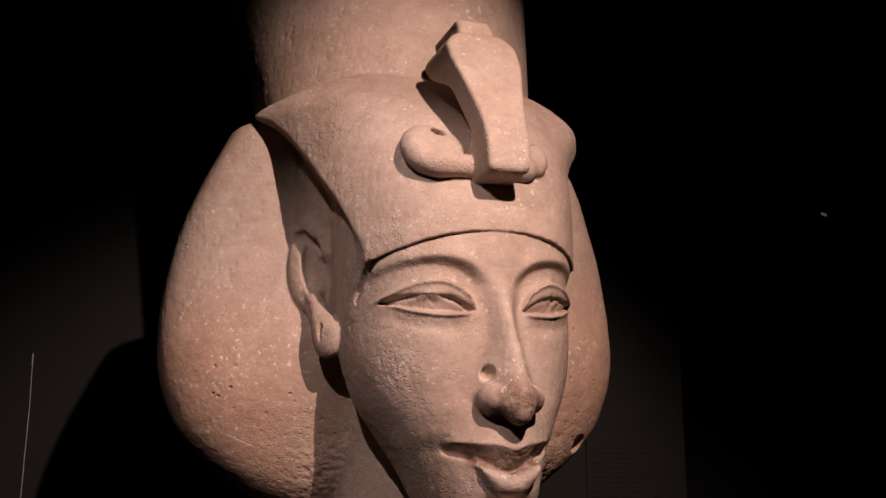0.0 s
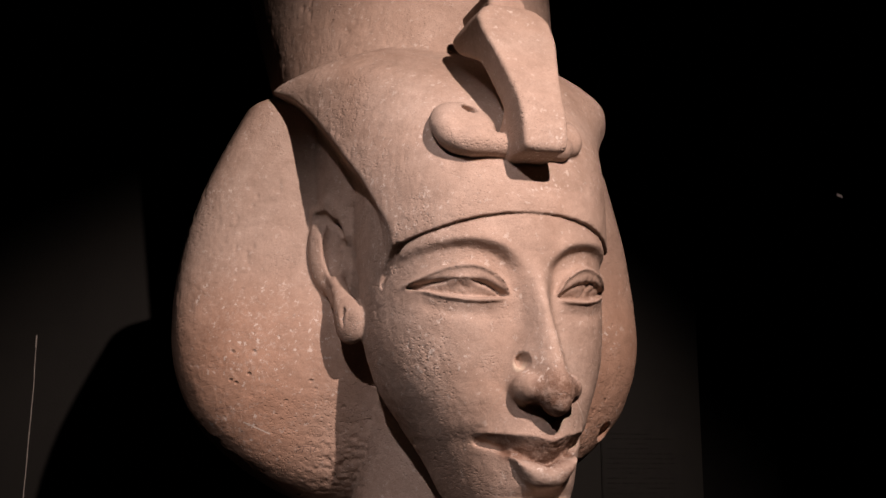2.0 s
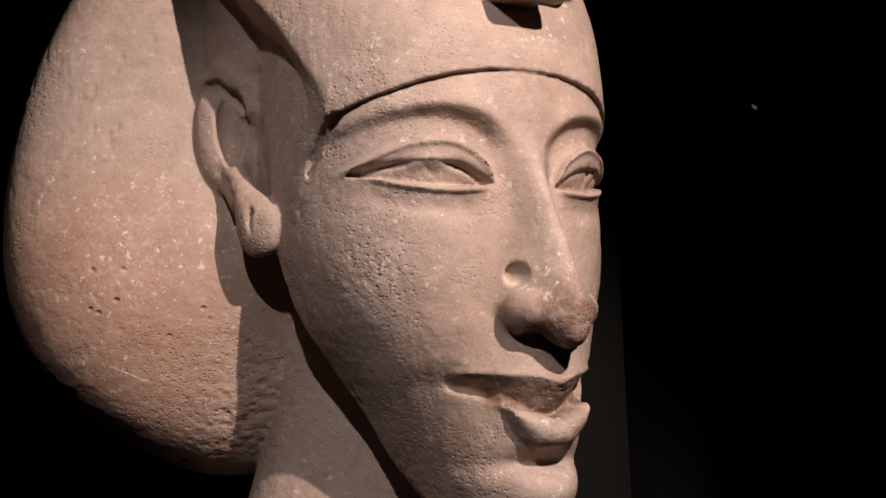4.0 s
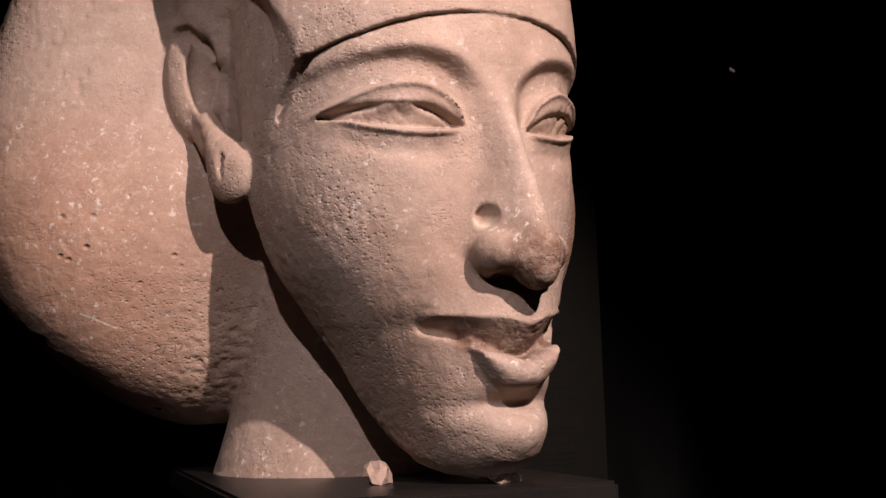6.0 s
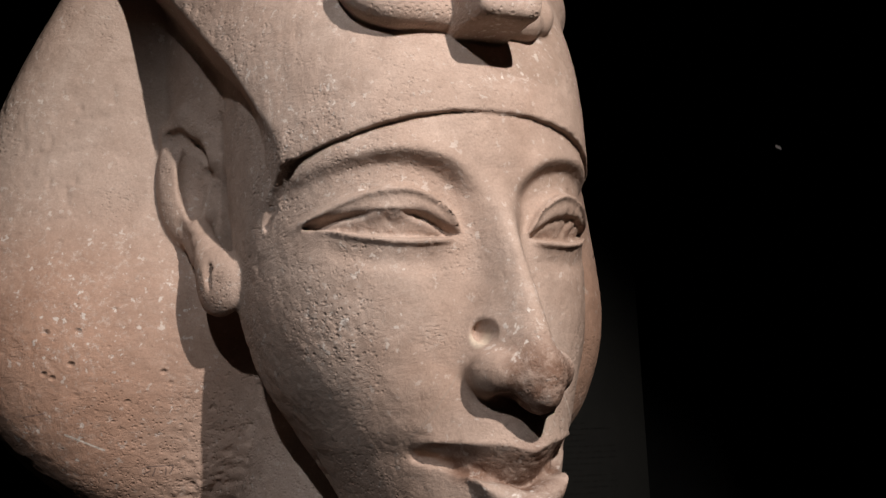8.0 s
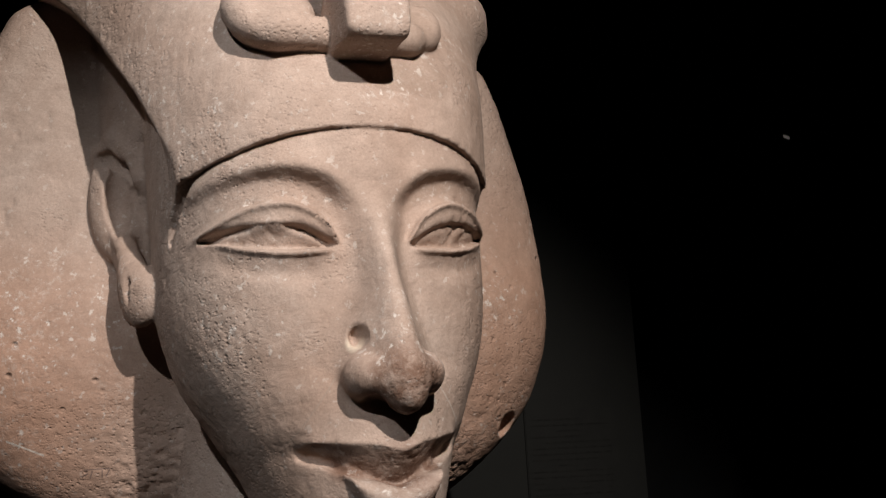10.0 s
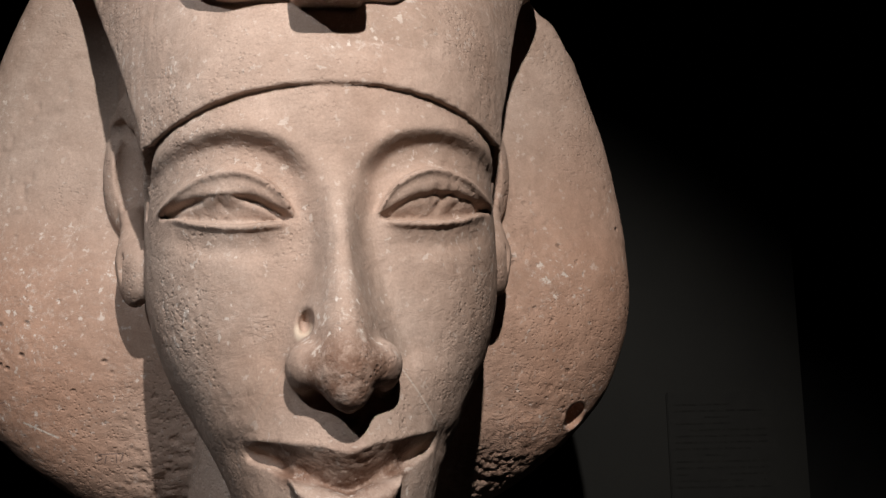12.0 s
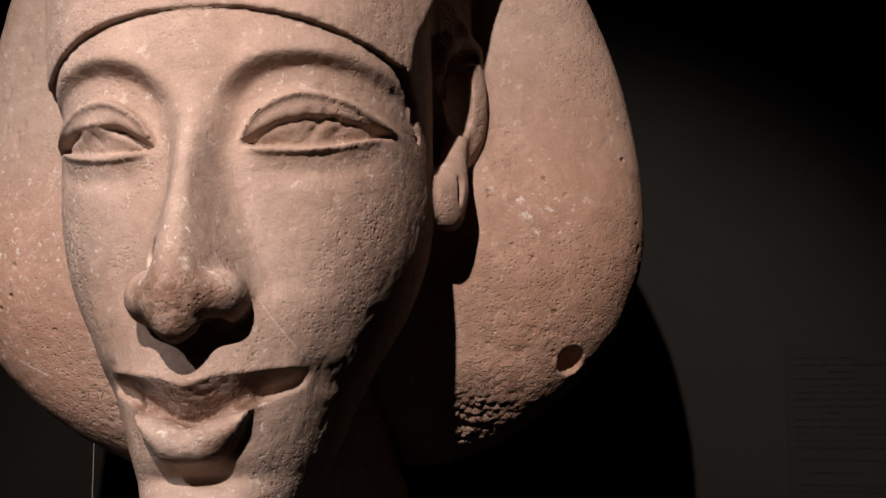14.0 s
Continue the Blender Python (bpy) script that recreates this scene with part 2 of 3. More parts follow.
def face_relief(x, z):
    """How far the carved features stand out of the plain front of the face; ax is the distance from the middle line."""
    ax = np.abs(x)
    h = 0 * x
    # ridge of the nose
    ridge = curve(z, (1.745, 1.775, 1.80, 1.86, 1.93, 1.99, 2.04), (0.085, 0.106, 0.105, 0.084, 0.054, 0.022, 0.0))
    wide = curve(z, (1.752, 1.79, 1.83, 1.88, 1.94, 2.0), (0.036, 0.043, 0.040, 0.030, 0.023, 0.026))
    nose = ridge * np.exp(-np.abs(ax / wide) ** 2.4)
    bulk = nose * ease(1.752, 1.775, z)
    # muzzle on which nose and lips sit
    mound = np.exp(-(ax / 0.074) ** 2.2) * curve(z, (1.590, 1.63, 1.655, 1.70, 1.72, 1.76, 1.81), (0.0, 0.008, 0.022, 0.037, 0.039, 0.029, 0.0))
    h = h + np.maximum(bulk, mound) + 0.1 * np.minimum(bulk, mound)
    # brow: a broad soft roll, with the socket below it
    brow = curve(ax, (0.02, 0.06, 0.11, 0.16, 0.215, 0.24), (2.012, 2.043, 2.058, 2.060, 2.050, 2.03))
    lid = curve(ax, (0.045, 0.065, 0.09, 0.125, 0.16, 0.19, 0.21), (1.962, 1.990, 2.009, 2.018, 2.014, 2.002, 1.992))
    slit = curve(ax, (0.045, 0.065, 0.09, 0.125, 0.16, 0.19, 0.21), (1.959, 1.970, 1.984, 1.992, 1.993, 1.991, 1.990))
    low = curve(ax, (0.045, 0.07, 0.115, 0.16, 0.19, 0.21), (1.958, 1.954, 1.955, 1.966, 1.980, 1.988))
    h = h + 0.008 * bell(z, brow + 0.004, 0.020) * ease(0.012, 0.06, ax)
    gap = np.maximum(brow - lid, 0.012)
    drop = np.clip((brow + 0.006 - z) / gap, 0, 1)
    socket = ease(0.0, 0.42, drop) * ease(0.020, 0.062, ax) * (1 - 0.3 * ease(0.14, 0.2, ax))
    h = h - (0.018 * socket - 0.007 * ease(0.35, 1.0, drop) * ease(0.02, 0.062, ax)) * ease(lid - 0.016, lid + 0.006, z)
    # upper lid: a full rounded band
    span = ease(0.040, 0.058, ax) * (1 - ease(0.203, 0.222, ax))
    band = np.clip((z - slit) / np.maximum(lid - slit, 0.004), 0, 1)
    ledge = 0.003 + 0.003 * band
    h = h + ledge * np.exp(-np.clip(z - lid, 0, 1) / 0.012) * ease(slit - 0.0015, slit + 0.0015, z) * span
    h = h + 0.0110 * bell(z, lid - 0.002, 0.0052) * span
    # mended stretch of one upper lid
    h = h + np.where(x < 0, 0.0060, 0.0) * np.exp(-((ax - 0.128) / 0.026) ** 4 - ((z - slit + 0.002) / 0.007) ** 2)
    # eyeball, set back under the lid, and the rim of the lower lid
    open_ = (1 - ease(slit - 0.002, slit + 0.002, z)) * ease(low - 0.002, low + 0.003, z)
    roll = np.clip((z - low) / np.maximum(slit - low, 0.003), 0, 1)
    h = h - open_ * (0.002 + 0.0190 * (1 - roll) * ease(0.0, 0.25, roll) + 0.010 * ease(0.172, 0.197, ax)) * ease(0.046, 0.060, ax) * (1 - ease(0.198, 0.206, ax))
    whole = np.where(x < 0, 0.05 + 0.95 * np.clip(np.abs(ax - 0.128) / 0.034, 0, 1) ** 2, 0.35)
    h = h - 0.012 * bell(z, slit - 0.002, 0.0042) * whole * ease(0.046, 0.066, ax) * (1 - ease(0.196, 0.208, ax))
    h = h + 0.0075 * bell(z, low - 0.003, 0.0038) * ease(0.05, 0.07, ax) * (1 - ease(0.18, 0.2, ax))
    h = h - 0.006 * bell(z, low - 0.026, 0.014) * ease(0.05, 0.09, ax) * (1 - ease(0.17, 0.21, ax))
    # mouth: overhanging upper lip, small full lower lip
    peak = curve(ax, (0.0, 0.012, 0.03, 0.06, 0.09, 0.118), (1.697, 1.699, 1.705, 1.709, 1.713, 1.715))
    part = curve(ax, (0.0, 0.02, 0.045, 0.07, 0.095, 0.118), (1.652, 1.660, 1.676, 1.690, 1.702, 1.712))
    foot = curve(ax, (0.0, 0.02, 0.038, 0.051, 0.060, 0.067, 0.118), (1.613, 1.615, 1.626, 1.643, 1.663, 1.684, 1.712))
    reach = 1 - ease(0.092, 0.114, ax)
    flare = 0.011 * np.exp(-np.clip(z - peak, 0, 1) / 0.012) * ease(peak - 0.003, peak + 0.001, z)
    down = np.clip((peak - z) / np.maximum(peak - part, 0.003), 0, 1)
    upper = (1 - ease(peak - 0.003, peak + 0.001, z)) * ease(part - 0.003, part + 0.002, z) * (0.012 - 0.036 * down ** 0.9)
    h = h + (flare + upper) * reach * (0.65 + 0.35 * bell(ax, 0.0, 0.07))
    brim = part - 0.013 * ease(0.015, 0.055, ax)
    h = h - 0.016 * (1 - ease(part - 0.003, part + 0.002, z)) * ease(brim - 0.002, brim + 0.003, z) * reach
    fall = np.clip((brim - z) / np.maximum(brim - foot, 0.003), 0, 1)
    below = (1 - ease(brim - 0.003, brim + 0.002, z)) * ease(foot - 0.004, foot + 0.002, z)
    lip = -0.010 + 0.034 * np.sin(np.pi * np.clip(fall * 0.80 + 0.05, 0, 1)) ** 0.55
    h = h + below * (1 - ease(0.056, 0.068, ax)) * lip
    flat = (1 - ease(part - 0.004, part + 0.003, z)) * ease(0.056, 0.068, ax) * reach
    h = h - 0.011 * flat * np.exp(-np.clip(part - z, 0, 1) / 0.02)
    h = h - 0.009 * np.exp(-((ax - 0.122) / 0.016) ** 2 - ((z - 1.704) / 0.020) ** 2)
    # hollow under the lower lip, chin
    h = h - 0.026 * np.exp(-(ax / 0.065) ** 2 - ((z - 1.596) / 0.016) ** 2)
    h = h + 0.004 * np.exp(-(ax / 0.07) ** 2 - ((z - 1.560) / 0.03) ** 2)
    # fold from the nose wing to the mouth corner
    fold = curve(z, (1.70, 1.75, 1.80), (0.115, 0.085, 0.062))
    h = h + 0.005 * ease(fold - 0.004, fold + 0.010, ax) * ease(1.69, 1.73, z) * (1 - ease(1.77, 1.81, z)) * (1 - ease(0.11, 0.17, ax))
    return h


def face_solid(x, y, z):
    half = curve(z, (1.48, 1.515, 1.56, 1.62, 1.67, 1.735, 1.80, 1.86, 1.93, 2.0, 2.08, 2.2), (0.050, 0.078, 0.096, 0.118, 0.137, 0.172, 0.208, 0.228, 0.237, 0.237, 0.238, 0.238))
    front = curve(z, (1.485, 1.52, 1.56, 1.60, 1.67, 1.75, 1.80, 1.90, 2.0, 2.06, 2.14, 2.25), (0.02, -0.032, -0.056, -0.050, -0.038, -0.030, -0.028, -0.028, -0.036, -0.046, -0.036, 0.0))
    mid = curve(z, (1.50, 1.60, 1.70, 1.80, 2.2), (0.16, 0.18, 0.22, 0.27, 0.28))
    yy = y + face_relief(x, z) * (1 - ease(0.15, 0.28, y))
    p = curve(z, (1.55, 1.62, 1.72, 1.85), (2.08, 2.18, 2.32, 2.40))
    q = (np.abs(x) / half) ** p + (np.abs(yy - mid) / np.maximum(mid - front, 0.05)) ** p
    d = (q ** (1 / p) - 1) * np.minimum(half, 0.2)
    jaw = curve(y, (0.0, 0.07, 0.13, 0.21, 0.268, 0.29, 0.33), (1.494, 1.502, 1.524, 1.606, 1.780, 1.90, 2.10))
    return smax(smax(d, (jaw - z) * 0.5, 0.02), z - 2.30, 0.03)


def nose_tip(ax, y, z):
    d = ellipsoid(ax, y, z, (0.0, -0.097, 1.783), (0.036, 0.043, 0.039))
    d = smin(d, ellipsoid(ax, y, z, (0.0, -0.108, 1.764), (0.019, 0.028, 0.028)), 0.012)
    d = smin(d, ellipsoid(ax, y, z, (0.037, -0.064, 1.787), (0.026, 0.044, 0.029)), 0.014)
    return smax(d, -ellipsoid(ax, y, z, (0.031, -0.074, 1.754), (0.015, 0.026, 0.013)), 0.004)


def headcloth_bag(ax, y, z):
    wide = curve(z, (1.555, 1.60, 1.657, 1.747, 1.84, 1.93, 2.0, 2.1, 2.21, 2.33, 2.41, 2.47), (0.20, 0.305, 0.397, 0.496, 0.546, 0.566, 0.567, 0.557, 0.533, 0.487, 0.447, 0.415))
    fore = curve(z, (1.55, 1.65, 1.75, 1.86, 1.95, 2.04, 2.12, 2.3, 2.45), (0.56, 0.46, 0.42, 0.388, 0.386, 0.412, 0.425, 0.436, 0.425))
    mid = curve(z, (1.6, 1.9, 2.1, 2.4), (0.630, 0.622, 0.612, 0.590))
    p = curve(z, (1.6, 2.1, 2.3, 2.45), (2.4, 2.5, 3.2, 5.0))
    q = (ax / (wide - 0.001)) ** p + (np.abs(y - mid) / (mid - fore)) ** p
    d = (q ** (1 / p) - 1) * 0.36
    d = smax(d, z - 2.462 - 0.15 * np.clip(0.42 - ax, 0, 0.2), 0.012)
    return smax(d, 1.575 - z, 0.04)


def hood_front(ax, z):
    mid = curve(z, (1.95, 2.08, 2.2, 2.3, 2.4, 2.5, 2.58), (-0.045, -0.050, -0.028, 0.020, 0.10, 0.215, 0.34))
    bow = curve(z, (1.95, 2.06, 2.26, 2.36, 2.42, 2.46, 2.56), (12.8, 12.8, 9.6, 7.4, 5.8, 4.4, 3.0))
    return mid + bow * np.minimum(ax, 0.5) ** 3


def hood_solid(x, y, z):
    ax = np.abs(x)
    hood = (hood_front(ax, z) - 0.075 * ease(0.2, 0.37, x) * bell(z, 2.41, 0.07) - y) / 1.35
    edge = curve(z, (1.95, 2.06, 2.11, 2.16, 2.22, 2.28, 2.34, 2.40, 2.44, 2.47), (0.212, 0.226, 0.233, 0.249, 0.268, 0.289, 0.310, 0.335, 0.360, 0.395))
    edge = edge + 0.026 * bell(z, 2.415, 0.05) * ease(0.0, 0.1, x)
    # behind its edge the wing is hollowed
    hollow = np.clip(y - hood_front(edge, z), 0, 0.12) * 0.42 * ease(2.08, 2.2, z)
    hood = smax(hood, (ax - edge + hollow) * 0.8, 0.005)
    hem = 2.112 - 0.85 * np.minimum(ax, 1) ** 2
    hood = smax(hood, hem - z - np.clip((y - 0.115) / 0.045, 0, 1) * (hem - 1.975), 0.003)
    hood = smax(hood, y - 0.75, 0.02)
    return smax(hood, z - 2.475 - 0.35 * np.clip(0.40 - ax, 0, 0.25), 0.02)


def cobra(x, ax, y, z):
    """The royal cobra: leaning hood and head, and a coil on either side; the coil at x > 0 is worn down."""
    axis = curve(z, (2.20, 2.25, 2.38, 2.52, 2.56, 2.60), (-0.116, -0.120, -0.072, 0.006, 0.030, 0.056))
    wid = curve(z, (2.20, 2.24, 2.32, 2.40, 2.47, 2.505, 2.535, 2.552, 2.60), (0.042, 0.044, 0.047, 0.060, 0.075, 0.076, 0.060, 0.042, 0.038))
    xs = np.abs(x + 0.002)
    deep = curve(z, (2.20, 2.26, 2.32, 2.42, 2.48, 2.60), (0.16, 0.14, 0.085, 0.085, 0.15, 0.16))
    d = smax(xs - wid, (axis - y) * 0.93, 0.012)
    d = smax(d, np.abs(z - 2.400) - 0.190, 0.016)
    d = smax(d, (y - axis - deep) * 0.8, 0.02)
    # a step parts the head from the hood
    d = d + 0.004 * bell(z, 2.548, 0.006)
    # coils
    small = ease(-0.01, 0.01, x)
    u, v = ax - (0.112 - 0.030 * small), z - 2.285
    a = np.sqrt((u * 0.95) ** 2 + (v * 0.98) ** 2)
    ycoil = hood_front(np.full_like(ax, 0.11), z) - 0.006 + 0.012 * small
    ring = np.sqrt(np.maximum(a - (0.026 - 0.006 * small), 0) ** 2 + ((y - ycoil) * 0.85) ** 2) - 0.034
    ring = smax(ring, -ellipsoid(ax, y, z, (0.100, 0.0, 2.322), (0.016, 0.06, 0.012)), 0.008)
    tail = capsule(ax, y, z, (0.11 - 0.04 * small, -0.022, 2.246), (0.03, -0.025, 2.243), 0.024, 0.022)
    return np.minimum(d, smin(ring, tail, 0.012))


def ear(ax, y, z):
    d = ellipsoid(ax, y, z, (0.250, 0.428, 2.120), (0.064, 0.054, 0.118))
    d = smin(d, ellipsoid(ax, y, z, (0.232, 0.405, 2.175), (0.040, 0.062, 0.070)), 0.01)
    # the rim: up the outer side, over the top and down the front
    line = ((0.266, 0.372, 1.995), (0.274, 0.414, 2.055), (0.285, 0.444, 2.110), (0.295, 0.456, 2.165), (0.290, 0.442, 2.204), (0.274, 0.410, 2.222), (0.254, 0.382, 2.198), (0.242, 0.366, 2.150))
    for a, b in zip(line, line[1:]):
        d = smin(d, capsule(ax, y, z, a, b, 0.014, 0.014), 0.012)
    # the lobe, a thick plate that runs back from the cheek
    u, w = (ax - 0.254) * 0.37 + (y - 0.306) * 0.93, (ax - 0.254) * 0.93 - (y - 0.306) * 0.37
    lobe = ellipsoid(u, w, z, (0, 0, 1.947), (0.046, 0.021, 0.042))
    lobe = smin(lobe, capsule(ax, y, z, (0.256, 0.322, 1.975), (0.268, 0.384, 2.055), 0.021, 0.016), 0.03)
    return smin(d, lobe, 0.014)


def ear_cuts(ax, y, z):
    d = capsule(ax, y, z, (0.298, 0.420, 2.188), (0.288, 0.406, 2.187), 0.014, 0.016)
    for a, b, ra, rb in (((0.288, 0.406, 2.187), (0.266, 0.386, 2.170), 0.015, 0.011), ((0.266, 0.386, 2.170), (0.252, 0.376, 2.146), 0.010, 0.006), ((0.280, 0.388, 2.108), (0.258, 0.376, 2.126), 0.007, 0.015)):
        d = smin(d, capsule(ax, y, z, a, b, ra, rb), 0.004)
    # shallow bowl of the ear, and the pierced lobe
    d = np.minimum(d, ellipsoid(ax, y, z, (0.274, 0.372, 2.118), (0.024, 0.030, 0.064)))
    d = np.minimum(d, ellipsoid(ax, y, z, (0.274, 0.298, 1.960), (0.012, 0.006, 0.019)))
    # groove between the side of the hood and the temple
    line = ((0.212, 0.098, 2.072), (0.220, 0.120, 2.055), (0.223, 0.145, 2.039), (0.225, 0.164, 2.021), (0.227, 0.174, 2.007))
    for a, b in zip(line, line[1:]):
        d = np.minimum(d, capsule(ax, y, z, a, b, 0.009, 0.009))
    return d


def statue(x, y, z):
    ax = np.abs(x)
    d = face_solid(x, y, z)
    d = smin(d, nose_tip(ax, y, z), 0.010)
    neck = curve(z, (1.49, 1.55, 1.62, 1.76, 1.9), (0.215, 0.195, 0.175, 0.158, 0.155))
    dn = np.sqrt((x + 0.025) ** 2 + (y - 0.465) ** 2) - neck
    dn = smax(dn, z - 1.95, 0.03)
    d = np.minimum(d, dn)
    d = smin(d, ellipsoid(x, y, z, (0, 0.44, 2.10), (0.238, 0.28, 0.34)), 0.01)
    d = smin(d, headcloth_bag(np.abs(x + 0.008), y, z), 0.010)
    d = np.minimum(d, hood_solid(x, y, z))
    # broken corner of the headcloth on one side
    broken = (z - 2.424 + 0.85 * (x - 0.376) + 0.006 * np.sin(70 * x + 40 * y)) * 0.76
    d = smax(d, np.where(x > 0.2, broken, -1.0), 0.006)
    # crown stump, flaring and leaning back
    cy = 0.60 + 0.33 * (z - 2.48)
    dc = np.sqrt(x ** 2 + (y - cy) ** 2) - (0.336 + 0.14 * (z - 2.48))
    dc = smax(smax(dc, z - 3.10, 0.03), 2.2 - z, 0.02)
    d = smin(d, dc, 0.010)
    d = smin(d, cobra(x, ax, y, z), 0.004)
    d = smin(d, ear(ax, y, z), 0.008)
    d = smax(d, -ear_cuts(ax, y, z), 0.003)
    # knocked-out hole low on the lobe
    d = smax(d, -ellipsoid(x, y, z, (0.424, 0.522, 1.730), (0.023, 0.034, 0.024)), 0.003)
    # drilled hole beside the nose
    d = smax(d, -ellipsoid(x, y, z, (-0.041, -0.066, 1.838), (0.010, 0.036, 0.017)), 0.002)
    return np.maximum(d, PLINTH_TOP - z)


def lattice(lo, hi, step, field):
    """Surface nets over the blocks that the surface passes through."""
    block = 12
    size = block * step
    count = [int(math.ceil((hi[i] - lo[i]) / size)) for i in range(3)]
    centre = np.stack(np.meshgrid(*[lo[i] + (np.arange(count[i]) + 0.5) * size for i in range(3)], indexing="ij"), -1).reshape(-1, 3)
    probe = np.abs(field(*centre.astype(np.float32).T))
    near = np.argwhere(probe < size * 1.35 + 0.02)[:, 0]
    full = [c * block + 1 for c in count]
    offs = np.stack(np.meshgrid(*[np.arange(block + 1)] * 3, indexing="ij"), -1).reshape(-1, 3)
    cell = offs[(offs < block).all(1)]
    corner = np.array([(i, j, k) for i in (0, 1) for j in (0, 1) for k in (0, 1)])
    stride = np.array([full[1] * full[2], full[2], 1])
    pts, ids, quads = [], [], []
    edges = [(a, b) for a in range(8) for b in range(a + 1, 8) if np.abs(corner[a] - corner[b]).sum() == 1]
    for start in range(0, len(near), 64):
        which = near[start:start + 64]
        bx = np.stack(np.unravel_index(which, count), -1) * block
        grid = bx[:, None, :] + offs[None]
        p = (grid * step + np.array(lo)).astype(np.float32)
        val = field(*p.reshape(-1, 3).T).reshape(len(which), block + 1, block + 1, block + 1)
        corners = np.stack([val[:, c[0]:c[0] + block, c[1]:c[1] + block, c[2]:c[2] + block] for c in corner], -1)
        inside = corners < 0
        mixed = inside.any(-1) & ~inside.all(-1)
        b, i, j, k = np.nonzero(mixed)
        cv = corners[b, i, j, k]
        total, n = np.zeros((len(b), 3)), np.zeros(len(b))
        for a, e in edges:
            cross = (cv[:, a] < 0) != (cv[:, e] < 0)
            t = np.where(cross, cv[:, a] / np.where(cross, cv[:, a] - cv[:, e], 1), 0)
            total += np.where(cross[:, None], corner[a] + t[:, None] * (corner[e] - corner[a]), 0)
            n += cross
        where = bx[b] + np.stack((i, j, k), -1)
        pts.append((where + total / n[:, None]) * step + np.array(lo))
        ids.append(where @ stride)
        for axis in range(3):
            other = [q for q in range(3) if q != axis]
            c1 = int(np.argwhere((corner == np.eye(3, dtype=int)[axis]).all(1))[0, 0])
            flip = (cv[:, 0] < 0) != (cv[:, c1] < 0)
            u, w = stride[other[0]], stride[other[1]]
            at = where[flip] @ stride
            four = np.stack((at, at - u, at - u - w, at - w), -1)
            turn = (cv[flip, 0] < 0) ^ (axis == 1)
            four[~turn] = four[~turn][:, ::-1]
            quads.append(four)
    pts, ids, quads = np.concatenate(pts), np.concatenate(ids), np.concatenate(quads)
    order = np.argsort(ids)
    pts, ids = pts[order], ids[order]
    slot = np.clip(np.searchsorted(ids, quads), 0, len(ids) - 1)
    good = (ids[slot] == quads).all(1)
    return pts, slot[good]


def settle(p, field, rounds=3):
    """Draws the points onto the surface along its slope."""
    e = 0.0012
    for _ in range(rounds):
        x, y, z = p.T
        d = field(x, y, z)
        g = np.stack((field(x + e, y, z) - d, field(x, y + e, z) - d, field(x, y, z + e) - d), -1) / e
        move = -(d / np.maximum((g * g).sum(1), 0.2))[:, None] * g
        far = np.linalg.norm(move, axis=1, keepdims=True)
        p = p + move * np.minimum(1, 0.003 / np.maximum(far, 1e-9))
    return p


def lattice_noise(p, scale, seed):
    q = p * scale + seed * 17.31
    i = np.floor(q).astype(np.int64)
    f = q - i
    f = f * f * (3 - 2 * f)
    total = 0
    for a in (0, 1):
        for b in (0, 1):
            for c in (0, 1):
                h = (i[:, 0] + a) * 73856093 ^ (i[:, 1] + b) * 19349663 ^ (i[:, 2] + c) * 83492791
                h = (h ^ (h >> 13)) * 1274126177 & 0x7FFFFFFF
                h = (h ^ (h >> 15)) % 65536 / 65535.0
                total = total + h * (f[:, 0] if a else 1 - f[:, 0]) * (f[:, 1] if b else 1 - f[:, 1]) * (f[:, 2] if c else 1 - f[:, 2])
    return total


